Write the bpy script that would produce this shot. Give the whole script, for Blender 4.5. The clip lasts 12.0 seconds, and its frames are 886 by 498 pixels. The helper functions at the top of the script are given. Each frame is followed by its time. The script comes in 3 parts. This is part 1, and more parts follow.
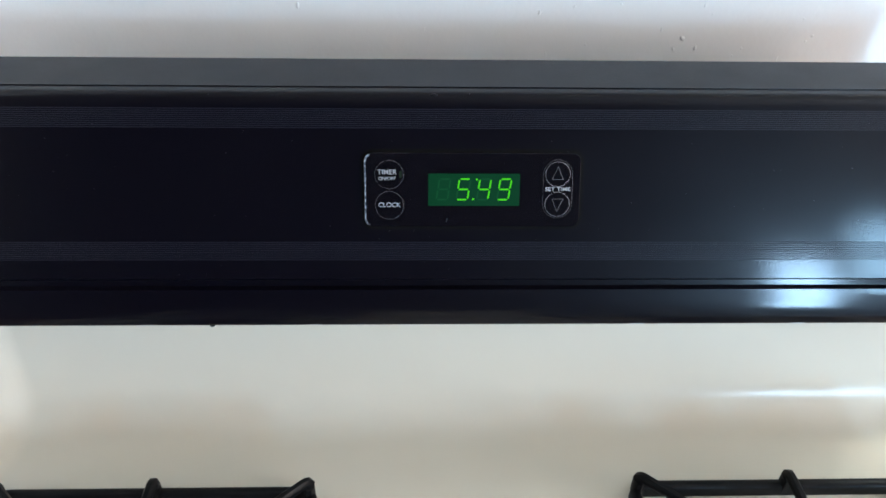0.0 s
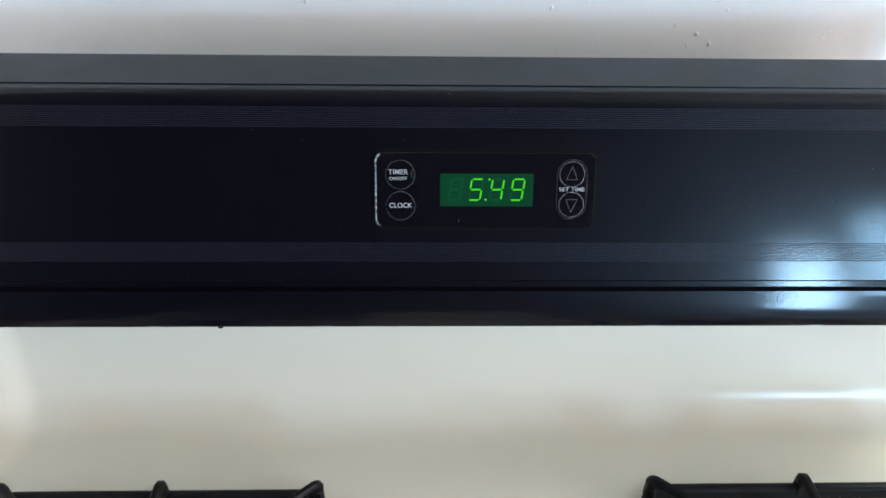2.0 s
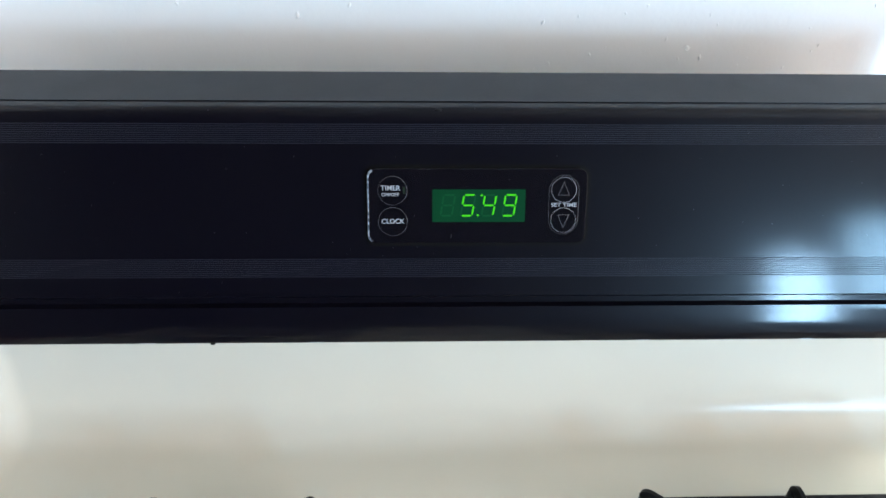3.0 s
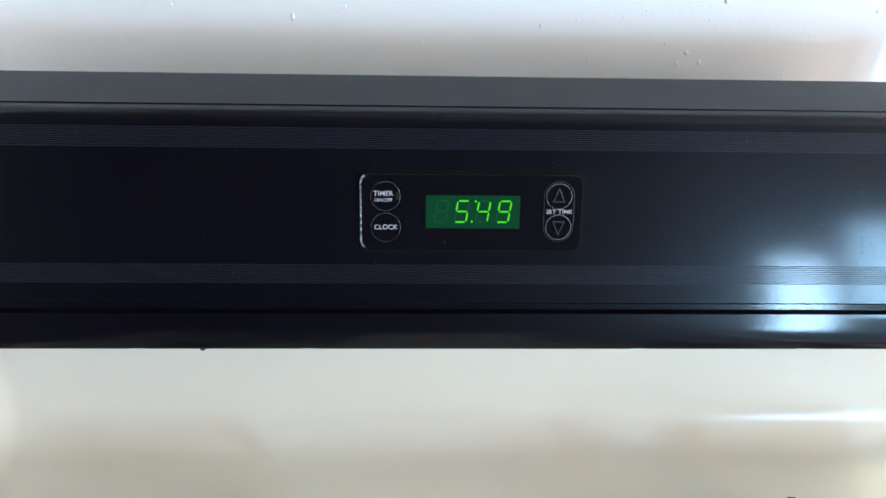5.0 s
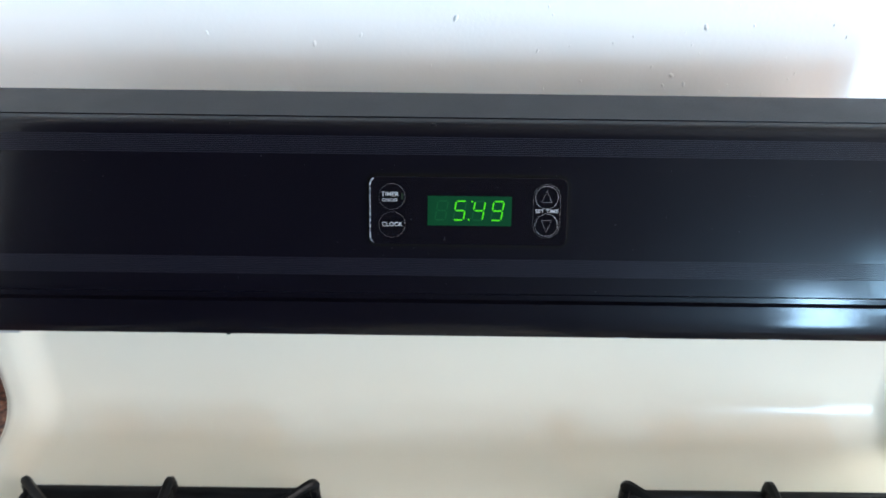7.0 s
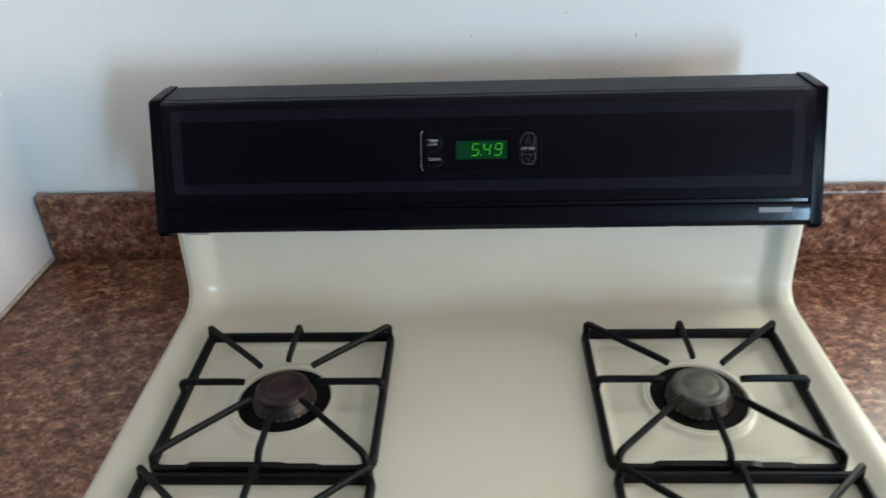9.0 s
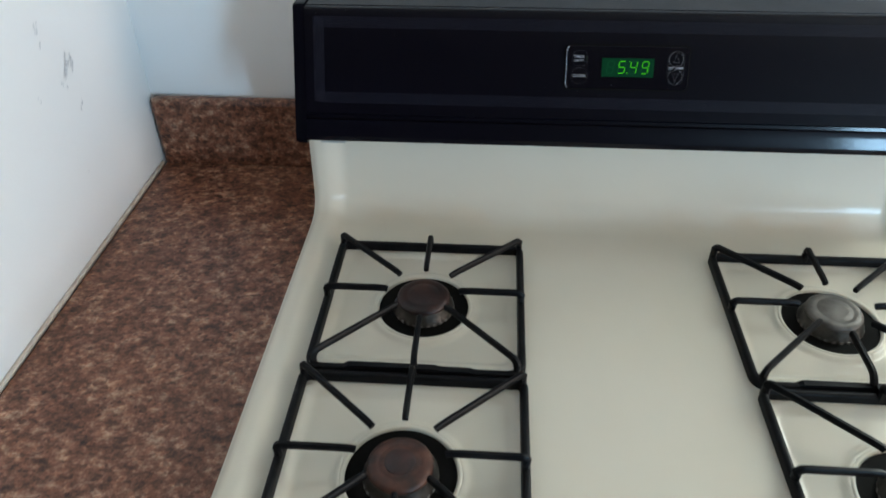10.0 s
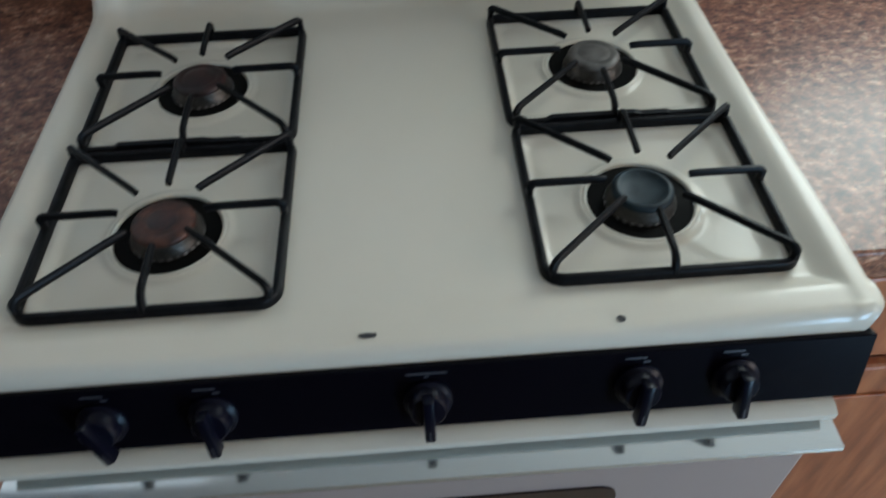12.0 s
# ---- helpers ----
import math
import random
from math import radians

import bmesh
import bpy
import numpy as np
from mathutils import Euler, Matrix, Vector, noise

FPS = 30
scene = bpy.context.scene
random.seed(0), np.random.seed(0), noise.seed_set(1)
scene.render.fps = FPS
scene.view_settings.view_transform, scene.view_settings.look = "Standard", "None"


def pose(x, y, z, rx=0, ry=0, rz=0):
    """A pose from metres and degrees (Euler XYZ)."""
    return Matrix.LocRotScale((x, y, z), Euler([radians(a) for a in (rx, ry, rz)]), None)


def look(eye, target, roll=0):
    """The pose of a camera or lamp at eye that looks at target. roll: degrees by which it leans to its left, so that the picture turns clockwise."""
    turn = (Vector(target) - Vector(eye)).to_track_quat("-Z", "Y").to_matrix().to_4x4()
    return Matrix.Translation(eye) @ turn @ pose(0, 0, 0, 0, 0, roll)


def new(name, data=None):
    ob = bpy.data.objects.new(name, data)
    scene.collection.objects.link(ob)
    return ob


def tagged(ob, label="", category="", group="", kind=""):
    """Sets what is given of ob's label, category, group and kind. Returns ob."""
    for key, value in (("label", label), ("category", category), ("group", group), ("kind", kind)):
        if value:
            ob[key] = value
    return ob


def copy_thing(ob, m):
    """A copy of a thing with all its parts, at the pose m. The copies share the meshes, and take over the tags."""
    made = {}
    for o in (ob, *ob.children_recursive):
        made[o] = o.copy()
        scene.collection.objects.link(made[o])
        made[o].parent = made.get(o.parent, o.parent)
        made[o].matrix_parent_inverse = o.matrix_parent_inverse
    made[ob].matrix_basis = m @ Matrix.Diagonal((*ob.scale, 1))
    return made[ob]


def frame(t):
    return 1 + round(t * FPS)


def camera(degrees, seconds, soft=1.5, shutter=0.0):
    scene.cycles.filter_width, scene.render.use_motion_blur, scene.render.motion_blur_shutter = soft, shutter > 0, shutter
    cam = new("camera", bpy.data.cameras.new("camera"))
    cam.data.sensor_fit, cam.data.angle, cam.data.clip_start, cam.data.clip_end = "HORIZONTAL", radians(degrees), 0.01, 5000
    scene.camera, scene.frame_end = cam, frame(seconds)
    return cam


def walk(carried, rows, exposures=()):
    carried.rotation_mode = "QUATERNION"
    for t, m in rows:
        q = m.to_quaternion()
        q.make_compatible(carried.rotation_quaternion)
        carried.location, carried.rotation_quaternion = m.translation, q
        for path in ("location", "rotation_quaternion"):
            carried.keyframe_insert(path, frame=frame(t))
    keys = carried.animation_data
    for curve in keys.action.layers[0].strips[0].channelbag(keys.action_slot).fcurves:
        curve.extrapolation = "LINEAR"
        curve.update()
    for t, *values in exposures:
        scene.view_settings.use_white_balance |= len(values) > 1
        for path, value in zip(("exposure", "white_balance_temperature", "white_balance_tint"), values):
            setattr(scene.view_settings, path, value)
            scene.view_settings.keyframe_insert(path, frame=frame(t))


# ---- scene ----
cam = camera(62.0, 12.0, 1.6, 0.45)

PATH = [
    (0, (-0.034, -0.58, 1.366), (0.026, 1.041, 0.196), 1.2),
    (0.5, (-0.036, -0.57, 1.367), (0.018, 1.033, 0.173), 1.3),
    (1, (-0.034, -0.569, 1.364), (0.012, 1.034, 0.169), 1.1),
    (1.5, (-0.039, -0.57, 1.365), (0.018, 1.033, 0.17), 1.6),
    (2, (-0.04, -0.57, 1.366), (0.015, 1.038, 0.178), 1.2),
    (2.5, (-0.04, -0.568, 1.371), (0.027, 1.046, 0.192), 1.2),
    (3, (-0.039, -0.567, 1.371), (0.032, 1.051, 0.197), 1.3),
    (5, (-0.034, -0.56, 1.371), (0.034, 1.057, 0.197), 1.7),
    (5.5, (-0.034, -0.563, 1.369), (0.044, 1.062, 0.205), 2.5),
    (6, (-0.038, -0.569, 1.37), (0.048, 1.062, 0.217), 2.6),
    (6.5, (-0.041, -0.577, 1.375), (0.041, 1.067, 0.238), 2.2),
    (8.3, (0.077, -0.906, 1.444), (-0.211, 0.822, 0.479), -2.8),
    (8.5, (0.074, -0.948, 1.467), (-0.161, 0.777, 0.483), -2.15),
    (8.7, (0.011, -0.95, 1.479), (-0.047, 0.75, 0.427), -0.6),
    (9, (-0.007, -0.953, 1.461), (-0.099, 0.757, 0.427), -2.3),
    (9.2, (-0.095, -0.943, 1.451), (-0.083, 0.778, 0.433), -1.0),
    (9.5, (-0.115, -0.936, 1.451), (-0.271, 0.734, 0.362), -2.55),
    (9.8, (-0.166, -0.957, 1.457), (-0.244, 0.663, 0.288), 0.8),
    (10, (-0.149, -0.974, 1.466), (-0.271, 0.612, 0.253), -0.6),
    (10.2, (-0.158, -1.000, 1.446), (-0.246, 0.593, 0.239), 0.1),
    (10.5, (-0.099, -1.015, 1.454), (-0.130, 0.519, 0.171), -0.7),
    (10.8, (-0.038, -1.023, 1.422), (0.013, 0.467, 0.089), -4.0),
    (11, (-0.011, -1.02, 1.417), (0.042, 0.404, 0.013), -4.1),
    (11.3, (0.019, -1.027, 1.433), (0.081, 0.383, 0.016), -3.2),
    (11.5, (0.031, -1.042, 1.427), (0.137, 0.353, -0.002), -1.7),
    (11.7, (0.034, -1.046, 1.422), (0.132, 0.319, -0.037), -2.1),
    (12, (0.015, -1.067, 1.407), (0.076, 0.268, -0.081), -1.9),
]
EXPOSURE = [(0.0, 0.48, 6930, 21), (2.0, 0.52, 6850, 19.5), (2.5, 0.60, 6800, 18), (3.0, 0.67, 6840, 19), (5.0, 0.67, 6870, 20), (5.5, 0.72, 6880, 20), (6.5, 0.76, 6860, 20.5), (8.5, -0.09, 7450, 18.5), (9.0, -0.13, 7340, 18.5),
            (9.5, -0.13, 7150, 18.5), (10.5, -0.25, 6880, 16), (11.0, -0.50, 6640, 16), (11.5, -0.51, 6600, 16), (12.0, -0.67, 6610, 17.5)]
walk(cam, [(t, look(eye, target, roll)) for t, eye, target, roll in PATH], EXPOSURE)

# ---- world and lights ----
world = bpy.data.worlds.new("sky")
scene.world = world
world.use_nodes = True
wn = world.node_tree
sky = wn.nodes.new("ShaderNodeTexSky")
sky.sky_type = 'NISHITA'
sky.sun_disc = False
sky.sun_elevation = radians(35)
sky.sun_rotation = radians(200)
wn.links.new(sky.outputs[0], wn.nodes["Background"].inputs[0])
wn.nodes["Background"].inputs[1].default_value = 0.1


def window_lamp(name, eye, target, width, height, watts, colour):
    data = bpy.data.lights.new(name, 'AREA')
    data.shape, data.size, data.size_y = 'RECTANGLE', width, height
    data.energy, data.color = watts, colour
    ob = new(name, data)
    ob.matrix_world = look(eye, target)
    return ob


# room: back wall y = 0, left wall x = -0.65, rear wall with the daylight window
RX, RY, RZ, LX = 2.75, -3.05, 2.45, -1.9
WL = -0.655
W1 = (0.66, 1.45, 1.165, 2.05)      # window beside the range, in the back wall: x0, x1, z0, z1
W3 = (-2.55, -1.15, 0.95, 2.05)      # unseen opening added in the side wall for fill: y0, y1, z0, z1
W2 = (1.59, 1.86, 0.45, 1.50)        # windows in the rear wall
W4 = (1.97, 2.33, 1.10, 1.68)
window_lamp("daylight_rear", ((W2[0] + W2[1]) / 2, RY - 0.005, (W2[2] + W2[3]) / 2), ((W2[0] + W2[1]) / 2, 0, (W2[2] + W2[3]) / 2),
            W2[1] - W2[0], W2[3] - W2[2], 64.0, (0.35, 0.69, 1.0))
window_lamp("daylight_rear_high", ((W4[0] + W4[1]) / 2, RY - 0.005, (W4[2] + W4[3]) / 2), ((W4[0] + W4[1]) / 2, 0, (W4[2] + W4[3]) / 2),
            W4[1] - W4[0], W4[3] - W4[2], 21.0, (0.30, 0.68, 1.0))
# warm fill lamp, added on the east side to soften the shadows
window_lamp("fill_east", (RX + 0.004, (W3[0] + W3[1]) / 2, (W3[2] + W3[3]) / 2), (0, (W3[0] + W3[1]) / 2, (W3[2] + W3[3]) / 2),
            W3[1] - W3[0], W3[3] - W3[2], 52.0, (1.0, 0.94, 0.85))
window_lamp("daylight_side", ((W1[0] + W1[1]) / 2 + 0.05, 0.165, (W1[2] + W1[3]) / 2 + 0.03), ((W1[0] + W1[1]) / 2 + 0.05, -3, (W1[2] + W1[3]) / 2),
            W1[1] - W1[0] - 0.12, W1[3] - W1[2] - 0.08, 26.0, (0.79, 0.99, 0.96))


# ---- materials ----
def material(name, colour, rough=0.5, metal=0.0, coat=0.0, spec=0.5):
    m = bpy.data.materials.new(name)
    m.use_nodes = True
    b = m.node_tree.nodes["Principled BSDF"]
    b.inputs["Base Color"].default_value = (*colour, 1)
    b.inputs["Roughness"].default_value = rough
    b.inputs["Metallic"].default_value = metal
    b.inputs["Coat Weight"].default_value = coat
    b.inputs["Specular IOR Level"].default_value = spec
    return m


def node(m, kind, **values):
    n = m.node_tree.nodes.new(kind)
    for key, value in values.items():
        n.inputs[key.replace("_", " ")].default_value = value
    return n


def link(m, a, b):
    m.node_tree.links.new(a, b)


def coords(m):
    return m.node_tree.nodes.new("ShaderNodeTexCoord").outputs["Object"]


def ramp(m, source, stops):
    r = m.node_tree.nodes.new("ShaderNodeValToRGB")
    while len(r.color_ramp.elements) < len(stops):
        r.color_ramp.elements.new(0.5)
    for e, (p, c) in zip(r.color_ramp.elements, stops):
        e.position, e.color = p, (*c, 1)
    link(m, source, r.inputs[0])
    return r.outputs[0]


def mottled(m, scale, stops, detail=4.0, stretch=(1, 1, 1)):
    """Base colour from noise."""
    n = node(m, "ShaderNodeTexNoise", Scale=scale, Detail=detail)
    mp = m.node_tree.nodes.new("ShaderNodeMapping")
    mp.inputs["Scale"].default_value = stretch
    link(m, coords(m), mp.inputs[0])
    link(m, mp.outputs[0], n.inputs["Vector"])
    out = ramp(m, n.outputs[0], stops)
    link(m, out, m.node_tree.nodes["Principled BSDF"].inputs["Base Color"])
    return n


def bumpy(m, layers, strength=0.2, distance=0.001):
    """Relief from the sum of noises (scale, weight)."""
    total = None
    for scale, weight in layers:
        n = node(m, "ShaderNodeTexNoise", Scale=scale, Detail=3.0)
        link(m, coords(m), n.inputs["Vector"])
        mul = m.node_tree.nodes.new("ShaderNodeMath")
        mul.operation = 'MULTIPLY_ADD'
        mul.inputs[1].default_value = weight
        mul.inputs[2].default_value = 0.0
        link(m, n.outputs[0], mul.inputs[0])
        if total is not None:
            link(m, total, mul.inputs[2])
        total = mul.outputs[0]
    b = node(m, "ShaderNodeBump", Strength=strength, Distance=distance)
    link(m, total, b.inputs["Height"])
    link(m, b.outputs[0], m.node_tree.nodes["Principled BSDF"].inputs["Normal"])


def uneven_gloss(m, scale, low, high):
    n = node(m, "ShaderNodeTexNoise", Scale=scale, Detail=5.0)
    link(m, coords(m), n.inputs["Vector"])
    r = node(m, "ShaderNodeMapRange")
    r.inputs[1].default_value, r.inputs[2].default_value = 0.15, 0.85
    r.inputs[3].default_value, r.inputs[4].default_value = low, high
    link(m, n.outputs[0], r.inputs[0])
    link(m, r.outputs[0], m.node_tree.nodes["Principled BSDF"].inputs["Roughness"])


wall_paint = material("wall_paint", (0.78, 0.77, 0.75), 0.55)
mottled(wall_paint, 3.0, [(0.3, (0.81, 0.80, 0.785)), (0.7, (0.85, 0.84, 0.83))])
bumpy(wall_paint, [(45, 0.6), (240, 0.4), (12, 1.2)], 0.16, 0.0025)
# made-up dark brown for unseen walls, keeps reflections in the black enamel low
unseen_dark = material("unseen_wall_dark", (0.06, 0.045, 0.035), 0.6)
mottled(unseen_dark, 4.0, [(0.3, (0.022, 0.017, 0.013)), (0.7, (0.04, 0.03, 0.024))], 5.0, (8, 8, 0.6))
ceiling_paint = material("ceiling_paint", (0.48, 0.46, 0.43), 0.8)
bumpy(ceiling_paint, [(90, 1.0)], 0.2, 0.002)

floor_vinyl = material("floor_vinyl", (0.3, 0.24, 0.18), 0.4)
mottled(floor_vinyl, 9.0, [(0.3, (0.40, 0.31, 0.22)), (0.7, (0.50, 0.40, 0.29))])
bumpy(floor_vinyl, [(80, 1.0)], 0.1)

cream = material("cream_enamel", (0.70, 0.655, 0.55), 0.2, spec=0.29)
mottled(cream, 5.0, [(0.15, (0.62, 0.565, 0.47)), (0.85, (0.67, 0.615, 0.515))])
uneven_gloss(cream, 9.0, 0.16, 0.25)
bumpy(cream, [(22, 1.0), (400, 0.05)], 0.05, 0.001)

black = material("black_enamel", (0.0024, 0.0020, 0.0044), 0.33, coat=0.32, spec=0.072)
black.node_tree.nodes["Principled BSDF"].inputs["Coat Roughness"].default_value = 0.10
uneven_gloss(black, 16.0, 0.26, 0.38)
bumpy(black, [(700, 0.6), (30, 1.0), (160, 0.6)], 0.16, 0.0006)
_cb = node(black, "ShaderNodeTexNoise", Scale=600.0, Detail=2.0)
link(black, coords(black), _cb.inputs["Vector"])
_cbb = node(black, "ShaderNodeBump", Strength=0.048, Distance=0.0005)
link(black, _cb.outputs[0], _cbb.inputs["Height"])
link(black, _cbb.outputs[0], black.node_tree.nodes["Principled BSDF"].inputs["Coat Normal"])
_v = node(black, "ShaderNodeTexVoronoi", Scale=620.0)
link(black, coords(black), _v.inputs["Vector"])
_n = node(black, "ShaderNodeTexNoise", Scale=28.0, Detail=4.0)
link(black, coords(black), _n.inputs["Vector"])
_sum = node(black, "ShaderNodeMath")
_sum.operation = 'MULTIPLY_ADD'
_sum.inputs[1].default_value = -0.55
link(black, _n.outputs[0], _sum.inputs[0])
link(black, _v.outputs["Distance"], _sum.inputs[2])
_r = node(black, "ShaderNodeMapRange")
for _k, _x in ((1, -0.2), (2, 0.08), (3, 0.06), (4, 0.40)):
    _r.inputs[_k].default_value = _x
link(black, _sum.outputs[0], _r.inputs[0])
link(black, _r.outputs[0], black.node_tree.nodes["Principled BSDF"].inputs["Coat Weight"])
black_trim = material("black_trim", (0.0025, 0.0021, 0.0042), 0.27, spec=0.06)
bumpy(black_trim, [(500, 1.0)], 0.1, 0.0004)
black_top = material("black_top_sheet", (0.006, 0.006, 0.008), 0.36, spec=0.10)
uneven_gloss(black_top, 30.0, 0.26, 0.38)
bumpy(black_top, [(900, 1.0)], 0.15, 0.0004)
ridge_ink = material("grey_pinstripe", (0.013, 0.013, 0.022), 0.4, spec=0.2)
panel_black = material("clock_panel_film", (0.0035, 0.003, 0.0050), 0.16, spec=0.17)
bumpy(panel_black, [(600, 1.0)], 0.06, 0.0003)
worn_edge = material("worn_bright_edge", (0.5, 0.5, 0.54), 0.35, 0.8)
mottled(worn_edge, 500.0, [(0.42, (0.08, 0.08, 0.1)), (0.6, (0.62, 0.62, 0.66))])
print_white = material("print_light_grey", (0.36, 0.36, 0.38), 0.5)
print_grey = material("print_dim_grey", (0.10, 0.10, 0.11), 0.5)
print_faint = material("print_faint_grey", (0.045, 0.045, 0.055), 0.5)
badge_silver = material("badge_silver", (0.20, 0.20, 0.21), 0.5, 0.3)
# pale grey for the end clips and the painted glints between them
clip_glint = material("clip_and_glint_grey", (0.38, 0.38, 0.37), 0.45, 0.3)
# near-black base carries the shade inside burner holes, gaps and recesses
cavity = material("cavity_shade_black", (0.004, 0.0035, 0.003), 0.6, spec=0.06)
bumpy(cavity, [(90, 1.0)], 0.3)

cast_iron = material("grate_enamel", (0.006, 0.006, 0.007), 0.40, spec=0.12)
mottled(cast_iron, 60.0, [(0.35, (0.0035, 0.0035, 0.0045)), (0.75, (0.009, 0.0085, 0.009))])
bumpy(cast_iron, [(350, 1.0), (60, 0.6)], 0.25, 0.0006)

burner_metal = material("burner_aluminium", (0.2, 0.19, 0.18), 0.42, 0.85)
mottled(burner_metal, 70.0, [(0.3, (0.034, 0.030, 0.027)), (0.7, (0.12, 0.108, 0.098))])
bumpy(burner_metal, [(250, 1.0)], 0.3, 0.0006)
rust_cap = material("rusty_brown_cap", (0.12, 0.05, 0.03), 0.5, 0.15)
mottled(rust_cap, 55.0, [(0.3, (0.020, 0.009, 0.006)), (0.5, (0.062, 0.020, 0.012)), (0.75, (0.13, 0.050, 0.030))])
bumpy(rust_cap, [(300, 1.0), (80, 0.7)], 0.4, 0.0006)
sooty_cap = material("sooty_brown_cap", (0.04, 0.02, 0.015), 0.38, 0.15)
mottled(sooty_cap, 50.0, [(0.3, (0.007, 0.003, 0.003)), (0.55, (0.028, 0.008, 0.006)), (0.8, (0.065, 0.022, 0.015))])
bumpy(sooty_cap, [(300, 1.0), (80, 0.7)], 0.4, 0.0006)
scorched = material("scorched_dark_red", (0.03, 0.012, 0.01), 0.42, 0.1)
mottled(scorched, 90.0, [(0.3, (0.013, 0.006, 0.005)), (0.7, (0.05, 0.014, 0.010))])
bumpy(scorched, [(300, 1.0)], 0.4, 0.0006)
grey_cap = material("grey_scorched_cap", (0.2, 0.2, 0.2), 0.5, 0.55)
mottled(grey_cap, 45.0, [(0.3, (0.065, 0.057, 0.050)), (0.7, (0.17, 0.152, 0.138))])
bumpy(grey_cap, [(300, 1.0)], 0.3, 0.0005)
port_ash = material("pale_ash_on_ports", (0.25, 0.23, 0.21), 0.7, 0.2)
mottled(port_ash, 120.0, [(0.35, (0.08, 0.072, 0.064)), (0.65, (0.30, 0.28, 0.26))])
# dark steel cap, the sky's blue reflection mixed into its base colour
blue_cap = material("steel_cap_sky_tint", (0.10, 0.13, 0.15), 0.5, 0.25, spec=0.3)
mottled(blue_cap, 40.0, [(0.3, (0.005, 0.009, 0.012)), (0.7, (0.020, 0.034, 0.040))])
bumpy(blue_cap, [(300, 1.0)], 0.25, 0.0004)

laminate = material("brown_speckled_laminate", (0.12, 0.06, 0.04), 0.30, spec=0.38)
_n1 = node(laminate, "ShaderNodeTexNoise", Scale=74.0, Detail=8.0, Roughness=0.76)
_n2 = node(laminate, "ShaderNodeTexNoise", Scale=26.0, Detail=3.0)
_v = node(laminate, "ShaderNodeTexVoronoi", Scale=210.0)
_mp = laminate.node_tree.nodes.new("ShaderNodeMapping")
_mp.inputs["Scale"].default_value = (0.9, 1.1, 1.0)
link(laminate, coords(laminate), _mp.inputs[0])
for _n in (_n1, _n2, _v):
    link(laminate, _mp.outputs[0], _n.inputs["Vector"])
_base = ramp(laminate, _n1.outputs[0], [(0.36, (0.046, 0.018, 0.012)), (0.45, (0.165, 0.063, 0.037)), (0.53, (0.270, 0.115, 0.070)), (0.64, (0.52, 0.33, 0.23))])
_patch = ramp(laminate, _n2.outputs[0], [(0.35, (0.70, 0.62, 0.58)), (0.65, (1.0, 1.0, 1.0))])
_mix = node(laminate, "ShaderNodeMixRGB")
_mix.blend_type = 'MULTIPLY'
_mix.inputs[0].default_value = 0.8
link(laminate, _base, _mix.inputs[1])
link(laminate, _patch, _mix.inputs[2])
_spk = ramp(laminate, _v.outputs["Color"], [(0.10, (0.25, 0.2, 0.2)), (0.30, (0.75, 0.72, 0.7)), (0.55, (1.0, 1.0, 1.0)), (0.85, (1.35, 1.25, 1.15))])
_mix2 = node(laminate, "ShaderNodeMixRGB")
_mix2.blend_type = 'MULTIPLY'
_mix2.inputs[0].default_value = 0.75
link(laminate, _mix.outputs[0], _mix2.inputs[1])
link(laminate, _spk, _mix2.inputs[2])
link(laminate, _mix2.outputs[0], laminate.node_tree.nodes["Principled BSDF"].inputs["Base Color"])
bumpy(laminate, [(420, 1.0), (40, 0.3)], 0.12, 0.0006)

oak = material("orange_oak", (0.3, 0.12, 0.05), 0.38)
mottled(oak, 9.0, [(0.3, (0.19, 0.052, 0.020)), (0.5, (0.31, 0.092, 0.035)), (0.75, (0.42, 0.15, 0.060))], 6.0, (6, 6, 0.7))
bumpy(oak, [(120, 1.0)], 0.12)
# pinkish white door enamel, with the dimmer front side darkened into its colour
door_enamel = material("door_white_enamel_shaded", (0.34, 0.27, 0.245), 0.28)
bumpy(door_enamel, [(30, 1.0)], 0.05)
steel_strip = material("grey_glossy_strip", (0.66, 0.70, 0.71), 0.13, 0.9)
bumpy(steel_strip, [(60, 1.0)], 0.06)
oven_glass = material("dark_oven_glass", (0.02, 0.007, 0.006), 0.08)
knob_black = material("black_knob_plastic", (0.003, 0.003, 0.008), 0.30, spec=0.13)
bumpy(knob_black, [(400, 1.0)], 0.08, 0.0003)
smudge_grey = material("grey_smudge", (0.50, 0.50, 0.51), 0.7)
mottled(smudge_grey, 300.0, [(0.35, (0.52, 0.52, 0.53)), (0.65, (0.72, 0.72, 0.72))])
smudge_tan = material("tan_caulk", (0.62, 0.52, 0.43), 0.6)
mottled(smudge_tan, 60.0, [(0.3, (0.50, 0.40, 0.32)), (0.7, (0.68, 0.60, 0.51))])
chip_dark = material("chipped_enamel", (0.03, 0.028, 0.03), 0.7)
white_trim = material("white_window_paint", (0.78, 0.77, 0.74), 0.4)
bumpy(white_trim, [(50, 1.0)], 0.1)
brick_red = material("far_brick", (0.26, 0.12, 0.085), 0.8)
mottled(brick_red, 8.0, [(0.3, (0.2, 0.09, 0.065)), (0.7, (0.32, 0.155, 0.11))])
glass = material("window_glass", (1, 1, 1), 0.0)
glass.node_tree.nodes["Principled BSDF"].inputs["Transmission Weight"].default_value = 1.0


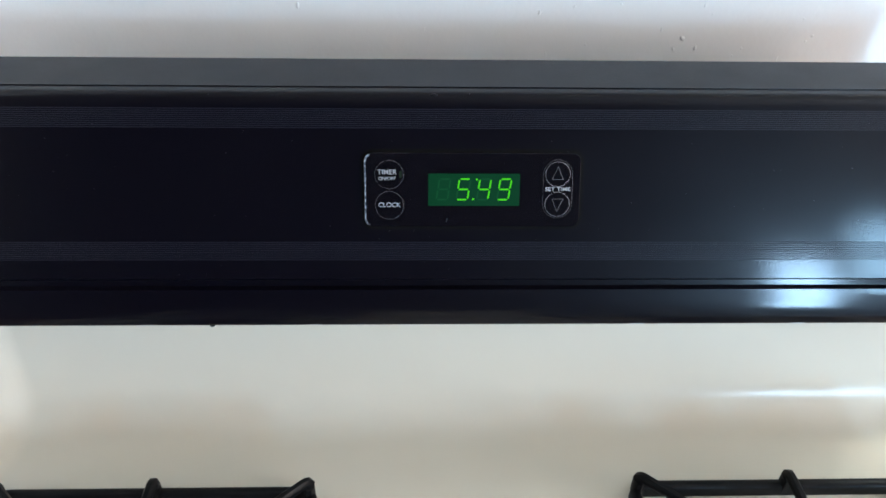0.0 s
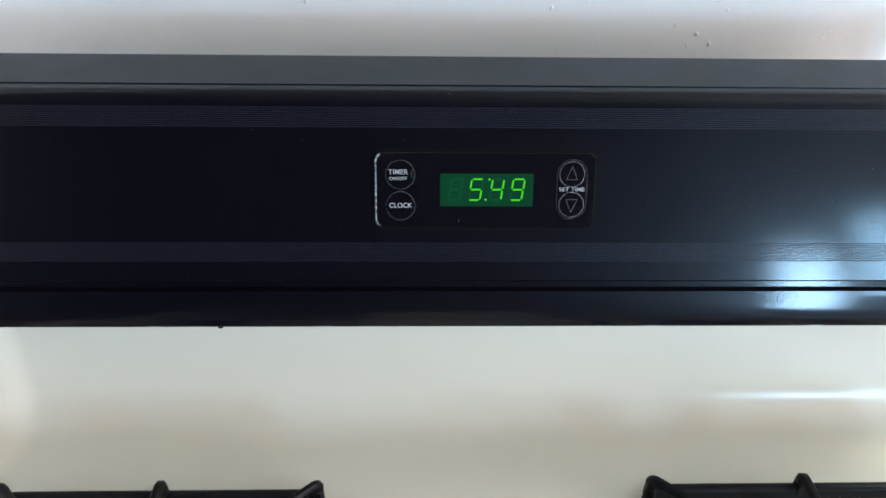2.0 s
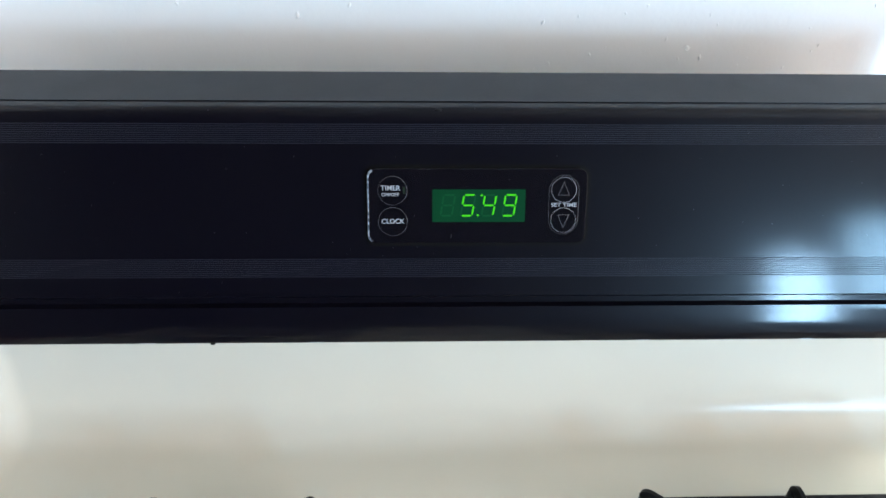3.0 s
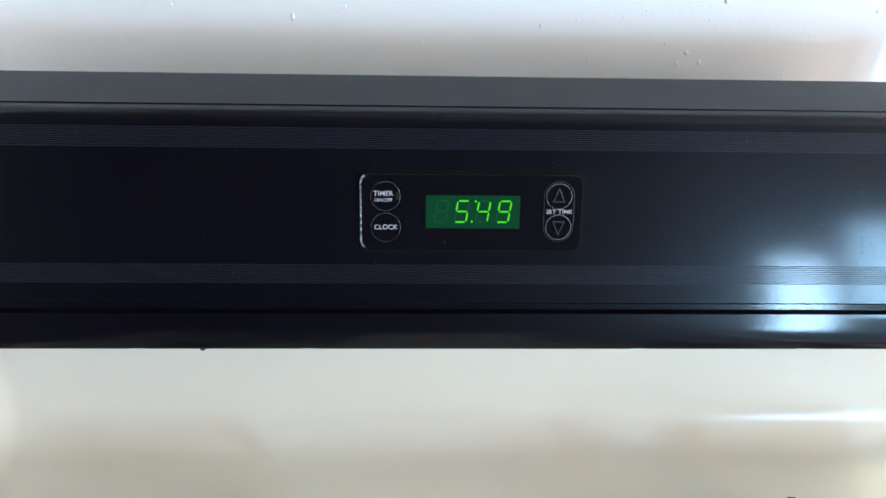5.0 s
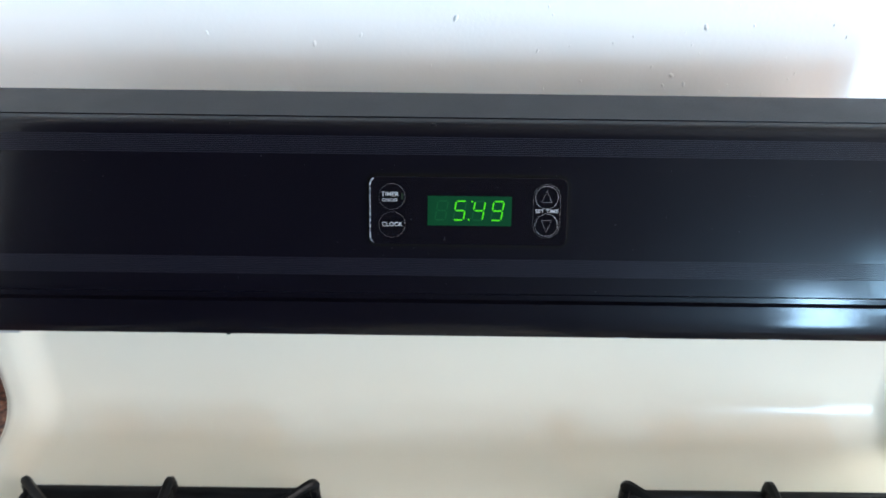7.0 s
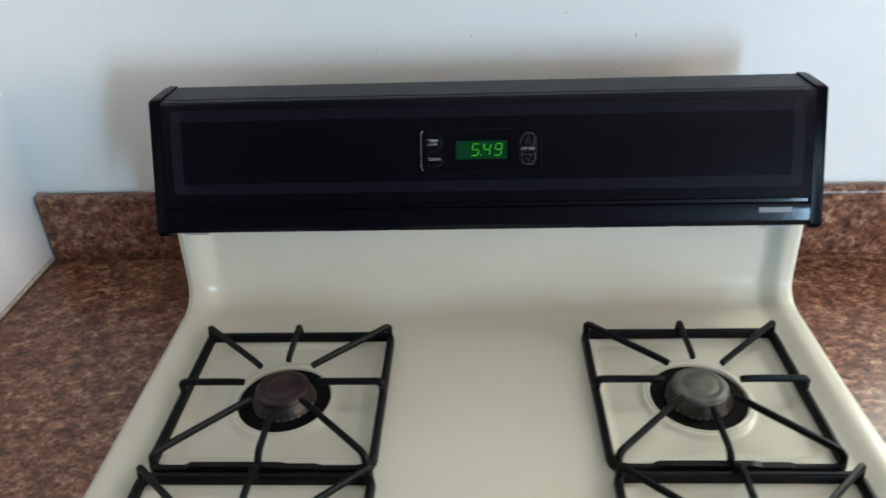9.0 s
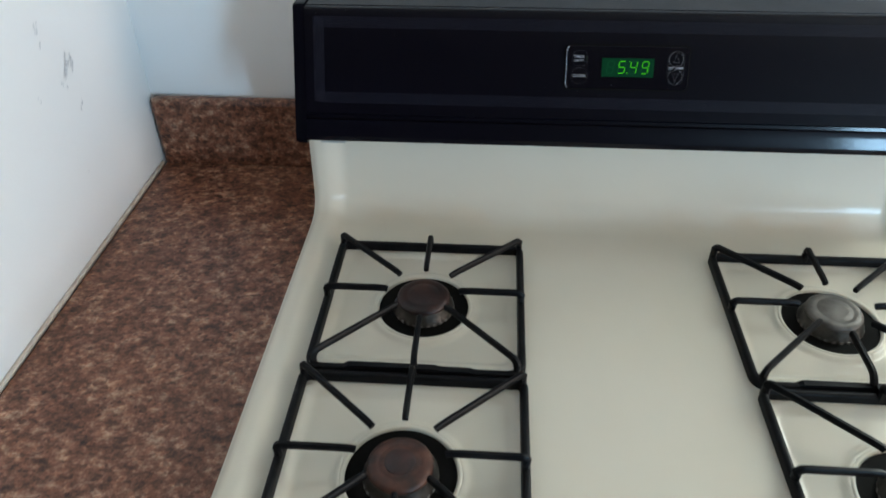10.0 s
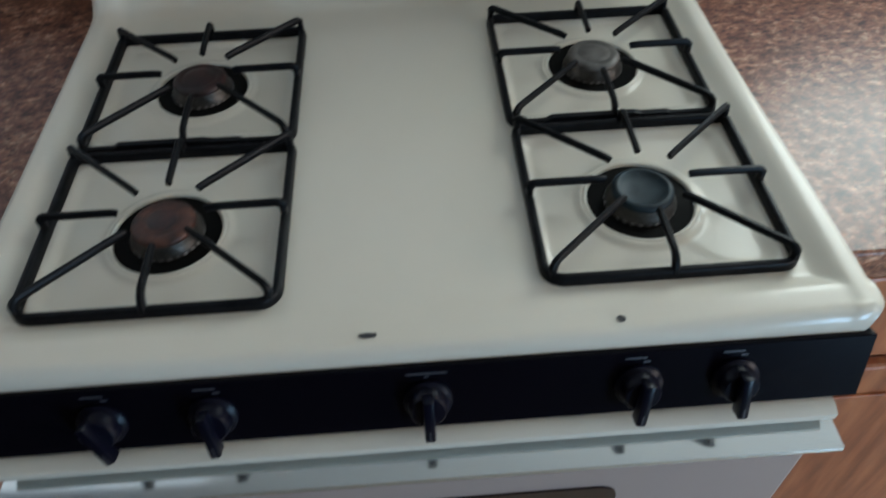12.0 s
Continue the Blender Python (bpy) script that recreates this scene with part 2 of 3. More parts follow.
def glowing(name, colour, strength):
    m = material(name, (0.001, 0.004, 0.002), 0.3, spec=0.06)
    b = m.node_tree.nodes["Principled BSDF"]
    b.inputs["Emission Color"].default_value = (*colour, 1)
    b.inputs["Emission Strength"].default_value = strength
    return m


display_green = glowing("display_filter_green", (0.0, 0.032, 0.013), 1.0)
segment_lit = glowing("lit_segment_green", (0.022, 0.49, 0.012), 1.0)
segment_dim = glowing("unlit_segment_green", (0.001, 0.049, 0.019), 1.0)
lamp_dot = glowing("timer_dot", (0.008, 0.014, 0.012), 1.0)


# ---- building helpers ----
def part(name, bm, mat, parent=None, label="", smooth=False, sharp=35):
    bmesh.ops.recalc_face_normals(bm, faces=bm.faces[:])
    me = bpy.data.meshes.new(name)
    if smooth:
        for e in bm.edges:
            if len(e.link_faces) == 2 and e.calc_face_angle(0) > radians(sharp):
                e.smooth = False
        for f in bm.faces:
            f.smooth = True
    bm.to_mesh(me)
    bm.free()
    me.materials.append(mat)
    ob = new(name, me)
    if parent is not None:
        ob.parent = parent
        ob.matrix_parent_inverse = parent.matrix_world.inverted()
    if label:
        tagged(ob, label)
    return ob


def empty(name, at=(0, 0, 0)):
    ob = new(name)
    ob.location = at
    ob.matrix_world = Matrix.Translation(at)
    return ob


def box(x0, x1, y0, y1, z0, z1, bevel=0.0, segments=2, bm=None):
    bm = bm or bmesh.new()
    r = bmesh.ops.create_cube(bm, size=1)
    for v in r["verts"]:
        v.co = Vector((x0 + (v.co.x + 0.5) * (x1 - x0), y0 + (v.co.y + 0.5) * (y1 - y0), z0 + (v.co.z + 0.5) * (z1 - z0)))
    if bevel:
        es = list({e for v in r["verts"] for e in v.link_edges})
        bmesh.ops.bevel(bm, geom=es, offset=bevel, segments=segments, profile=0.5, affect='EDGES')
    return bm


def skin(rows, closed_ring=False, cap=False, bm=None):
    """Quads between equal rows of points."""
    bm = bm or bmesh.new()
    vs = [[bm.verts.new(p) for p in row] for row in rows]
    n = len(rows[0])
    for a, b in zip(vs, vs[1:]):
        for i in range(n if closed_ring else n - 1):
            j = (i + 1) % n
            bm.faces.new((a[i], a[j], b[j], b[i]))
    if cap:
        bm.faces.new(vs[0])
        bm.faces.new(vs[-1])
    return bm


def lathe(profile, centre, sides=40, bm=None):
    """Revolve (r, z) about the vertical through centre."""
    rows = []
    for r, z in profile:
        rows.append([(centre[0] + r * math.cos(2 * math.pi * k / sides), centre[1] + r * math.sin(2 * math.pi * k / sides), centre[2] + z) for k in range(sides)])
    return skin(rows, True, True, bm)


def bar(points, width, height, bm=None, taper=1.0):
    """A bar of rounded section along points; up is z."""
    pts = [Vector(p) for p in points]
    section = [(-0.5, -0.25), (-0.25, -0.5), (0.25, -0.5), (0.5, -0.25), (0.5, 0.25), (0.25, 0.5), (-0.25, 0.5), (-0.5, 0.25)]
    rows = []
    for i, p in enumerate(pts):
        d = (pts[min(i + 1, len(pts) - 1)] - pts[max(i - 1, 0)]).normalized()
        side = d.cross(Vector((0, 0, 1)))
        side = Vector((1, 0, 0)) if side.length < 0.05 else side.normalized()
        up = side.cross(d).normalized()
        k = 1 + (taper - 1) * i / (len(pts) - 1)
        rows.append([p + side * (a * width * k) + up * (b * height * k) for a, b in section])
    return skin(rows, True, True, bm)


def smoothstep(a, b, x):
    k = min(1.0, max(0.0, (x - a) / (b - a)))
    return k * k * (3 - 2 * k)


def rounded_rect(w, h, r, n=6):
    pts = []
    for cx, cy, a0 in ((w / 2 - r, h / 2 - r, 0), (-w / 2 + r, h / 2 - r, 90), (-w / 2 + r, -h / 2 + r, 180), (w / 2 - r, -h / 2 + r, 270)):
        for k in range(n + 1):
            a = radians(a0 + 90 * k / n)
            pts.append((cx + r * math.cos(a), cy + r * math.sin(a)))
    return pts


# ---- the room ----
T = 0.12


def wall_with_window(name, y0, y1, x0, x1, hole, mat=wall_paint):
    hx0, hx1, hz0, hz1 = hole
    bm = bmesh.new()
    box(x0, hx0, y0, y1, 0, RZ, bm=bm)
    box(hx1, x1, y0, y1, 0, RZ, bm=bm)
    box(hx0, hx1, y0, y1, 0, hz0, bm=bm)
    box(hx0, hx1, y0, y1, hz1, RZ, bm=bm)
    return tagged(part(name, bm, mat), kind="structure")


wall_north = wall_with_window("wall_north", 0, 0.30, LX - T, RX + T, W1)
bm = bmesh.new()
mid_x = (W2[1] + W4[0]) / 2
for x0, x1, (hx0, hx1, hz0, hz1) in ((LX - T, mid_x, W2), (mid_x, RX + T, W4)):
    box(x0, hx0, RY - 0.14, RY, 0, RZ, bm=bm)
    box(hx1, x1, RY - 0.14, RY, 0, RZ, bm=bm)
    box(hx0, hx1, RY - 0.14, RY, 0, hz0, bm=bm)
    box(hx0, hx1, RY - 0.14, RY, hz1, RZ, bm=bm)
# unseen rear wall, coloured dark to dim what the backguard mirrors
wall_south = tagged(part("wall_south", bm, unseen_dark), kind="structure")
wall_west = tagged(part("wall_west", box(LX, WL, -0.72, 0, 0, RZ), wall_paint), kind="structure")
tagged(part("wall_far_west", box(LX - T, LX, RY, 0, 0, RZ), unseen_dark), kind="structure")
bm = bmesh.new()
for y0, y1, z0, z1 in ((RY, W3[0], 0, RZ), (W3[1], 0, 0, RZ), (W3[0], W3[1], 0, W3[2]), (W3[0], W3[1], W3[3], RZ)):
    box(RX, RX + T, y0, y1, z0, z1, bm=bm)
wall_east = tagged(part("wall_east", bm, wall_paint), kind="structure")
tagged(part("floor", box(LX - T, RX + T, RY - 0.14, 0.3, -0.1, 0), floor_vinyl), kind="structure")
tagged(part("ceiling", box(LX - T, RX + T, RY - 0.14, 0.3, RZ, RZ + 0.1), ceiling_paint), kind="structure")


def window(name, x0, x1, z0, z1, y, turn=None, mat=white_trim):
    w = tagged(empty(name, ((x0 + x1) / 2, y, z0)), "white painted sash window letting in daylight", "window", kind="structure")
    bm = bmesh.new()
    f = 0.045
    for a, b, c, d in ((x0, x0 + f, z0, z1), (x1 - f, x1, z0, z1), (x0 + f, x1 - f, z0, z0 + f), (x0 + f, x1 - f, z1 - f, z1),
                       (x0 + f, x1 - f, (z0 + z1) / 2 - 0.02, (z0 + z1) / 2 + 0.02)):
        box(a + 0.001, b - 0.001, y - 0.02, y + 0.02, c + 0.001, d - 0.001, 0.004, 1, bm)
    part("window_frame", bm, mat, w)
    for c, d in ((z0 + f, (z0 + z1) / 2 - 0.02), ((z0 + z1) / 2 + 0.02, z1 - f)):
        p = part("pane", box(x0 + f, x1 - f, y - 0.002, y + 0.002, c, d), glass, w)
        p.visible_shadow = False
    if turn is not None:
        w.matrix_world = turn
    return w


window("window_1", W1[0], W1[1], W1[2], W1[3], 0.20, None, oak)
window("window_2", W2[0], W2[1], W2[2], W2[3], RY - 0.06)
window("window_4", W4[0], W4[1], W4[2], W4[3], RY - 0.06)
mid = (W3[0] + W3[1]) / 2
# unseen sash added round the east fill lamp
window("added_window_3", -(W3[1] - W3[0]) / 2, (W3[1] - W3[0]) / 2, W3[2], W3[3], 0, pose(RX + 0.06, mid, W3[2], 0, 0, 90))
tagged(part("backdrop", box(-1.5, 6.5, 4.0, 4.2, -0.5, 2.2), brick_red), kind="structure")

# lumps in the wall paint above the range
rng = random.Random(5)
bm = bmesh.new()
spots = [(0.178, 1.158, 0.0022), (0.190, 1.150, 0.0018), (0.172, 1.149, 0.0013), (0.10, 1.152, 0.0013), (-0.13, 1.182, 0.002), (-0.09, 1.19, 0.0014),
         (0.06, 1.178, 0.0016), (0.20, 1.20, 0.002), (-0.01, 1.205, 0.002), (0.11, 1.23, 0.0018), (-0.22, 1.19, 0.0014)]
spots += [(rng.gauss(0.22, 0.13), rng.uniform(1.12, 1.24), rng.uniform(0.0005, 0.0011)) for _ in range(46)]
spots += [(rng.uniform(-0.6, 0.55), rng.uniform(1.14, 1.5), rng.uniform(0.0006, 0.0015)) for _ in range(26)]
for x, z, r in spots:
    res = bmesh.ops.create_icosphere(bm, subdivisions=2, radius=1)
    a = rng.uniform(-0.5, 0.5)
    sx, sz = r * rng.uniform(0.6, 1.0), r * rng.uniform(1.0, 2.0)
    for v in res["verts"]:
        p = v.co.copy()
        v.co = Vector((x + sx * p.x + a * r * p.z, -0.65 * r * p.y, z + sz * p.z))
tagged(part("paint_lump", bm, wall_paint, wall_north, smooth=True), kind="stuff")

# grey scuffs on the left wall: clusters of short slanting strokes (y, z, height, strokes)
for y, z, size, strokes in ((-0.179, 1.112, 0.020, 9), (-0.219, 1.166, 0.013, 5), (-0.253, 1.104, 0.007, 2), (-0.176, 1.061, 0.010, 4), (-0.200, 1.094, 0.010, 4), (-0.21, 0.985, 0.005, 1)):
    bm = bmesh.new()
    for k in range(strokes):
        cy, cz = y + rng.gauss(0, 0.28) * size, z + rng.gauss(0, 0.45) * size
        long, thin, lean = size * rng.uniform(0.25, 0.55), size * rng.uniform(0.06, 0.15), rng.uniform(0.2, 0.7)
        ring = []
        for j in range(12):
            a = 2 * math.pi * j / 12
            q = rng.uniform(0.6, 1.0)
            u, w = thin * q * math.cos(a), long * q * math.sin(a)
            ring.append(bm.verts.new((WL + 0.0005 + 0.0001 * k, cy + u + lean * w, cz + w)))
        bm.faces.new(ring)
    part("scuff", bm, smudge_grey, wall_west, "grey scuff on the paint")


# ---- countertops and cabinets ----
CZ, CY = 0.885, -0.637


def counter(x0, x1, label, CZ=CZ):
    c = tagged(empty("countertop", ((x0 + x1) / 2, -0.3, CZ - 0.04)), label, "countertop", "kitchen countertops")
    part("worktop", box(x0, x1, CY, -0.001, CZ - 0.04, CZ, 0.005, 4), laminate, c)
    part("backsplash", box(x0 + 0.001, x1, -0.0215, -0.001, CZ - 0.004, CZ + 0.107, 0.008, 4), laminate, c)
    return c


counter(WL + 0.003, -0.3835, "brown speckled laminate countertop between wall and range")
counter(0.3885, 1.75, "brown speckled laminate countertop beside the range", CZ - 0.004)

part("caulk_bead", box(WL + 0.0003, WL + 0.0058, CY + 0.004, -0.0222, CZ + 0.0003, CZ + 0.0050, 0.0018, 2), smudge_tan, wall_west, "pale tan bead of caulk", True)


def cabinet(x0, x1, label):
    c = tagged(empty("base_cabinet", ((x0 + x1) / 2, -0.3, 0)), label, "cabinet", "base cabinets")
    part("body", box(x0, x1, -0.598, -0.002, 0.1, CZ - 0.0455, 0.002, 1), oak, c)
    part("toe_kick", box(x0 + 0.002, x1 - 0.002, -0.53, -0.002, 0.0, 0.099), cavity, c)
    d = part("drawer_front", box(x0 + 0.025, x1 - 0.025, -0.617, -0.599, 0.665, 0.815, 0.005, 2), oak, c)
    e = part("door", box(x0 + 0.025, x1 - 0.025, -0.617, -0.599, 0.13, 0.64, 0.005, 2), oak, c)
    part("door_panel", box(x0 + 0.085, x1 - 0.085, -0.621, -0.6175, 0.19, 0.58, 0.003, 2), oak, e)
    return c


cabinet(WL + 0.003, -0.385, "narrow orange oak base cabinet")
for k in range(3):
    cabinet(0.396 + 0.45 * k, 0.396 + 0.45 * k + 0.448, "orange oak base cabinet with flat drawer front")

# ---- the gas range ----
GX = 0.007                 # centre of the cooktop
HALF = 0.384
DZ = 0.914
BURN = [(-0.219, -0.355), (-0.219, -0.579), (0.227, -0.353), (0.227, -0.576)]
gas_range = tagged(empty("gas_range", (GX, -0.45, 0)), "cream enamel gas range with black backguard and control panel", "stove")

# sheet of the cooktop: riser, fillet, deck, front roll
path = []
for z in np.linspace(1.036, 0.950, 12):
    path.append((-0.168 - 0.006 * (1.036 - z) / 0.09, float(z), 0))
for k in range(1, 13):
    a = radians(90 * k / 12)
    path.append((-0.210 + 0.036 * math.cos(a), 0.950 - 0.036 * math.sin(a), 0))
DECK_BACK, DECK_FRONT = -0.210, -0.722
nd = 170
for k in range(1, nd + 1):
    path.append((DECK_BACK + (DECK_FRONT - DECK_BACK) * k / nd, DZ, 1))
for k in range(1, 9):
    a = radians(78 * k / 8)
    path.append((DECK_FRONT - 0.014 * math.sin(a), DZ - 0.014 * (1 - math.cos(a)), 0))
path.append((-0.7375, 0.896, 0))
path.append((-0.7375, 0.886, 0))

xs = [0.0, 0.0006, 0.002, 0.004, 0.007, 0.010, 0.014, 0.018, 0.022, 0.026, 0.030, 0.034, 0.038, 0.042, 0.046]
inner = np.linspace(0.050, 2 * HALF - 0.050, 222)
cols = xs + [float(v) for v in inner] + [2 * HALF - v for v in reversed(xs)]


def well(x, y):
    """Depth of the shallow pans round the burners, and the lip round each hole."""
    h = 0.0
    for bx, by in BURN:
        u, w = abs(x - bx), abs(y - by - 0.004)
        if u > 0.12 or w > 0.12:
            continue
        dx, dy = max(u - 0.086, 0), max(w - 0.076, 0)
        d = math.hypot(dx, dy) - 0.020
        h -= 0.0060 * smoothstep(0.001, -0.013, d)
        r = math.hypot(x - bx, y - by)
        h += 0.0034 * smoothstep(0.063, 0.056, r) * (1 - 0.3 * smoothstep(0.054, 0.051, r))
    return h


CORNER = 0.022
rows = []
np_path = [Vector((0, p[0], p[1])) for p in path]
for i, (y, z, deck) in enumerate(path):
    d = (np_path[min(i + 1, len(path) - 1)] - np_path[max(i - 1, 0)]).normalized()
    nrm = Vector((0, d.z, -d.y))
    if nrm.z < 0 and abs(nrm.z) > abs(nrm.y):
        nrm = -nrm
    if abs(nrm.z) <= abs(nrm.y) and nrm.y > 0:
        nrm = -nrm
    row = []
    for c in cols:
        x = GX - HALF + c
        e = min(c, 2 * HALF - c)
        h = (0.010 if deck else 0.0105) * smoothstep(0.044, 0.017, e) - 0.006 * smoothstep(0.010, 0.0, e) ** 2
        if deck:
            front = y - DECK_FRONT
            h = max(h, (0.0022 + 0.0065 * smoothstep(0.26, 0.03, e)) * smoothstep(0.042, 0.016, front))
            h += well(x, y)
        elif y < -0.7:
            h = max(h, 0.0022 + 0.0065 * smoothstep(0.26, 0.03, e)) * smoothstep(0.894, 0.914, z)
        if x > GX + 0.2:
            x -= 0.009 * smoothstep(-0.70, -0.30, y) * (x - GX - 0.2) / (HALF - 0.2)
        edge = -0.7375 + CORNER - y
        if edge > 0:
            lim = HALF - CORNER + math.sqrt(max(0.0, CORNER ** 2 - edge ** 2))
            off = abs(x - GX)
            if off > HALF - 0.06:
                off = HALF - 0.06 + (off - HALF + 0.06) * (lim - HALF + 0.06) / 0.06
                x = GX + math.copysign(off, x - GX)
        row.append(Vector((x, y, z)) + (Vector((0, 0, h)) if y < -0.24 else nrm * h))
    skirt = 0.028
    row = [row[0] - nrm * skirt] + row + [row[-1] - nrm * skirt]
    rows.append(row)
bm = skin(rows)
bm.verts.ensure_lookup_table()
R = 0.0508
drop = [f for f in bm.faces if any((f.calc_center_median().xy - Vector(b)).length < R for b in BURN) and f.calc_center_median().z > 0.89]
bmesh.ops.delete(bm, geom=drop, context='FACES')
for v in bm.verts:
    if v.is_boundary:
        for b in BURN:
            off = v.co.xy - Vector(b)
            if off.length < R + 0.012 and v.co.z > 0.88:
                off = off.normalized() * R
                v.co.x, v.co.y = b[0] + off.x, b[1] + off.y
                v.co.z = 0.9072
cooktop = part("cooktop", bm, cream, gas_range, smooth=True, sharp=60)

# body behind and below
part("body", box(GX - 0.376, GX + 0.376, -0.735, -0.095, 0.03, 0.872, 0.004, 2), cream, gas_range)
part("rear_panel", box(GX - 0.36, GX + 0.36, -0.163, -0.098, 0.873, 1.040), cavity, gas_range)
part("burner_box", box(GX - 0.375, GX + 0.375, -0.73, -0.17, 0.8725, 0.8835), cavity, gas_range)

# burners
for (bx, by), cap_mat, label in zip(BURN, (sooty_cap, rust_cap, grey_cap, blue_cap), ("sooty dark brown burner", "rust-brown scorched burner", "grey scorched burner", "blue-grey burner")):
    head = part("burner", lathe([(0.030, -0.002), (0.0435, 0.0), (0.0436, 0.003), (0.0424, 0.0075), (0.0398, 0.0150), (0.0378, 0.0185), (0.0350, 0.0195), (0.0343, 0.0202), (0.0336, 0.0262), (0.0318, 0.0290), (0.0306, 0.0330), (0.0296, 0.0362)], (bx, by, 0.8860), 56), burner_metal, gas_range, label, True)
    rim = [(0.0290, -0.001), (0.0296, 0.0010), (0.0292, 0.0030), (0.0276, 0.0050), (0.0256, 0.0060)]
    if cap_mat is blue_cap:      # one open dish
        rim += [(0.0240, 0.0061), (0.0228, 0.0056), (0.0205, 0.0040), (0.0170, 0.0026), (0.0120, 0.0017), (0.0060, 0.0013), (0.0005, 0.0012)]
    else:                        # shallow ring and low dome
        rim += [(0.0212, 0.0064), (0.0196, 0.0061), (0.0180, 0.0061), (0.0168, 0.0066), (0.0110, 0.0072), (0.0005, 0.0074)]
    part("burner_cap", lathe(rim, (bx, by, 0.9221), 48), cap_mat, head, smooth=True, sharp=50)
    if cap_mat is rust_cap:
        part("cap_centre", lathe([(0.0140, 0.0058), (0.0136, 0.0074), (0.0120, 0.0080), (0.0005, 0.0082)], (bx, by, 0.9221), 36), scorched, head, "dark scorched middle of the cap", True)
    bm = bmesh.new()
    for k in range(28):
        a = 2 * math.pi * k / 28
        m = Matrix.Translation((bx, by, 0.9096)) @ Matrix.Rotation(a, 4, 'Z')
        r = bmesh.ops.create_cube(bm, size=1)
        for v in r["verts"]:
            v.co = m @ Vector((0.0336 + v.co.x * 0.0012, v.co.y * 0.0034, v.co.z * 0.0046))
    tagged(part("flame_port", bm, port_ash, head), kind="stuff")
    part("hole_lip", lathe([(0.0503, 0.9050), (0.0501, 0.9090), (0.0507, 0.9113), (0.0523, 0.9123), (0.0540, 0.9119), (0.0556, 0.9104), (0.0562, 0.9085)], (bx, by, 0), 64), cream, cooktop, smooth=True, sharp=80)
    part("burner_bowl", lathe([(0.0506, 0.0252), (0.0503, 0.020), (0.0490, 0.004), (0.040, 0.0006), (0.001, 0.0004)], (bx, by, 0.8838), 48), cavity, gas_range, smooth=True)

# small chips in the front of the enamel
for cx, cy, w, h in ((-0.032, -0.716, 0.009, 0.0022), (0.175, -0.717, 0.0042, 0.0034)):
    bm = bmesh.new()
    ring = [bm.verts.new((cx + w * math.cos(a) * rng.uniform(0.7, 1), cy + h * math.sin(a) * rng.uniform(0.7, 1), DZ + 0.0042)) for a in (2 * math.pi * k / 16 for k in range(16))]
    low = [bm.verts.new((v.co.x, v.co.y, DZ - 0.001)) for v in ring]
    bm.faces.new(ring)
    for k in range(16):
        bm.faces.new((ring[k], ring[(k + 1) % 16], low[(k + 1) % 16], low[k]))
    part("chip", bm, chip_dark, gas_range, "dark chip in the enamel")

# ---- backguard ----
F1, F0 = Vector((0, -0.158, 1.181)), Vector((0, -0.213, 1.048))
FV = (F0 - F1).normalized()
FN = Vector((0, FV.z, -FV.y))
if FN.y > 0:
    FN = -FN


def face(x, u, h=0.0):
    """A point of the backguard's sloping face: across, down from its top edge, out from it."""
    return F1 + Vector((x, 0, 0)) + FV * u + FN * h


def guard_profile(grow=0.0, groove=True):
    p = [(-0.100, 1.036), (-0.100, 1.1755), (-0.1015, 1.1770), (-0.150, 1.1795)]
    for a in (8, 23, 38, 53, 66):
        k = radians(a)
        p.append((-0.1555 - 0.0045 * math.sin(k), 1.1750 + 0.0045 * math.cos(k)))
    us = [(0.0052, 0), (0.010, 0)]
    us += [(0.1195, 0), (0.1212, -0.0030), (0.1250, -0.0034), (0.1268, 0.0006)] if groove else []
    us += [(0.1450, 0.0006), (0.1468, -0.0002), (0.1500, -0.0012), (0.1515, -0.0025), (0.1520, -0.0060)]
    for u, h in us:
        q = face(0, u, h)
        p.append((q.y, q.z))
    p.append((-0.1745, 1.0375))
    c = (sum(a for a, _ in p) / len(p), sum(b for _, b in p) / len(p))
    out = []
    for a, b in p:
        d = Vector((a - c[0], b - c[1]))
        d = d + Vector((math.copysign(grow, d.x), math.copysign(grow, d.y)))
        out.append((c[0] + d.x, c[1] + d.y))
    return out


prof = guard_profile()
backguard = part("backguard", skin([[(x, a, b) for a, b in prof] for x in (-0.3668, 0.3668)], True, True), black, gas_range, "glossy black backguard with fine pinstripes", True, 25)
bm = skin([[(x, y, z) for y, z in ((-0.1006, 1.1764), (-0.1008, 1.1782), (-0.1505, 1.1801), (-0.1507, 1.1785))] for x in (-0.3660, 0.3660)], True, True)
part("top_sheet", bm, black_top, backguard)
for sgn in (-1, 1):
    capp = guard_profile(0.0025, False)
    small = guard_profile(0.0002, False)
    xs_c = [0.3670, 0.3670, 0.3765, 0.3792, 0.3800]
    ps_c = [small, capp, capp, guard_profile(0.0010, False), guard_profile(-0.0015, False)]
    part("end_cap", skin([[(sgn * x, a, b) for a, b in p] for x, p in zip(xs_c, ps_c)], True, True), black_trim, backguard, smooth=True, sharp=40)
# pinstripe ridges
for u0 in (0.0112, 0.0950):
    bm = bmesh.new()
    for k in range(10):
        u = u0 + k * 0.00126
        a = [face(x, u + du, h) for x in (-0.3565 + 0.0007 * k, 0.3565 - 0.0007 * k) for du, h in ((0, 0.00004), (0.0001, 0.00022), (0.00045, 0.00022), (0.00055, 0.00004))]
        skin([a[:4], a[4:]], False, False, bm)
    tagged(part("pinstripe", bm, ridge_ink, backguard), kind="stuff")
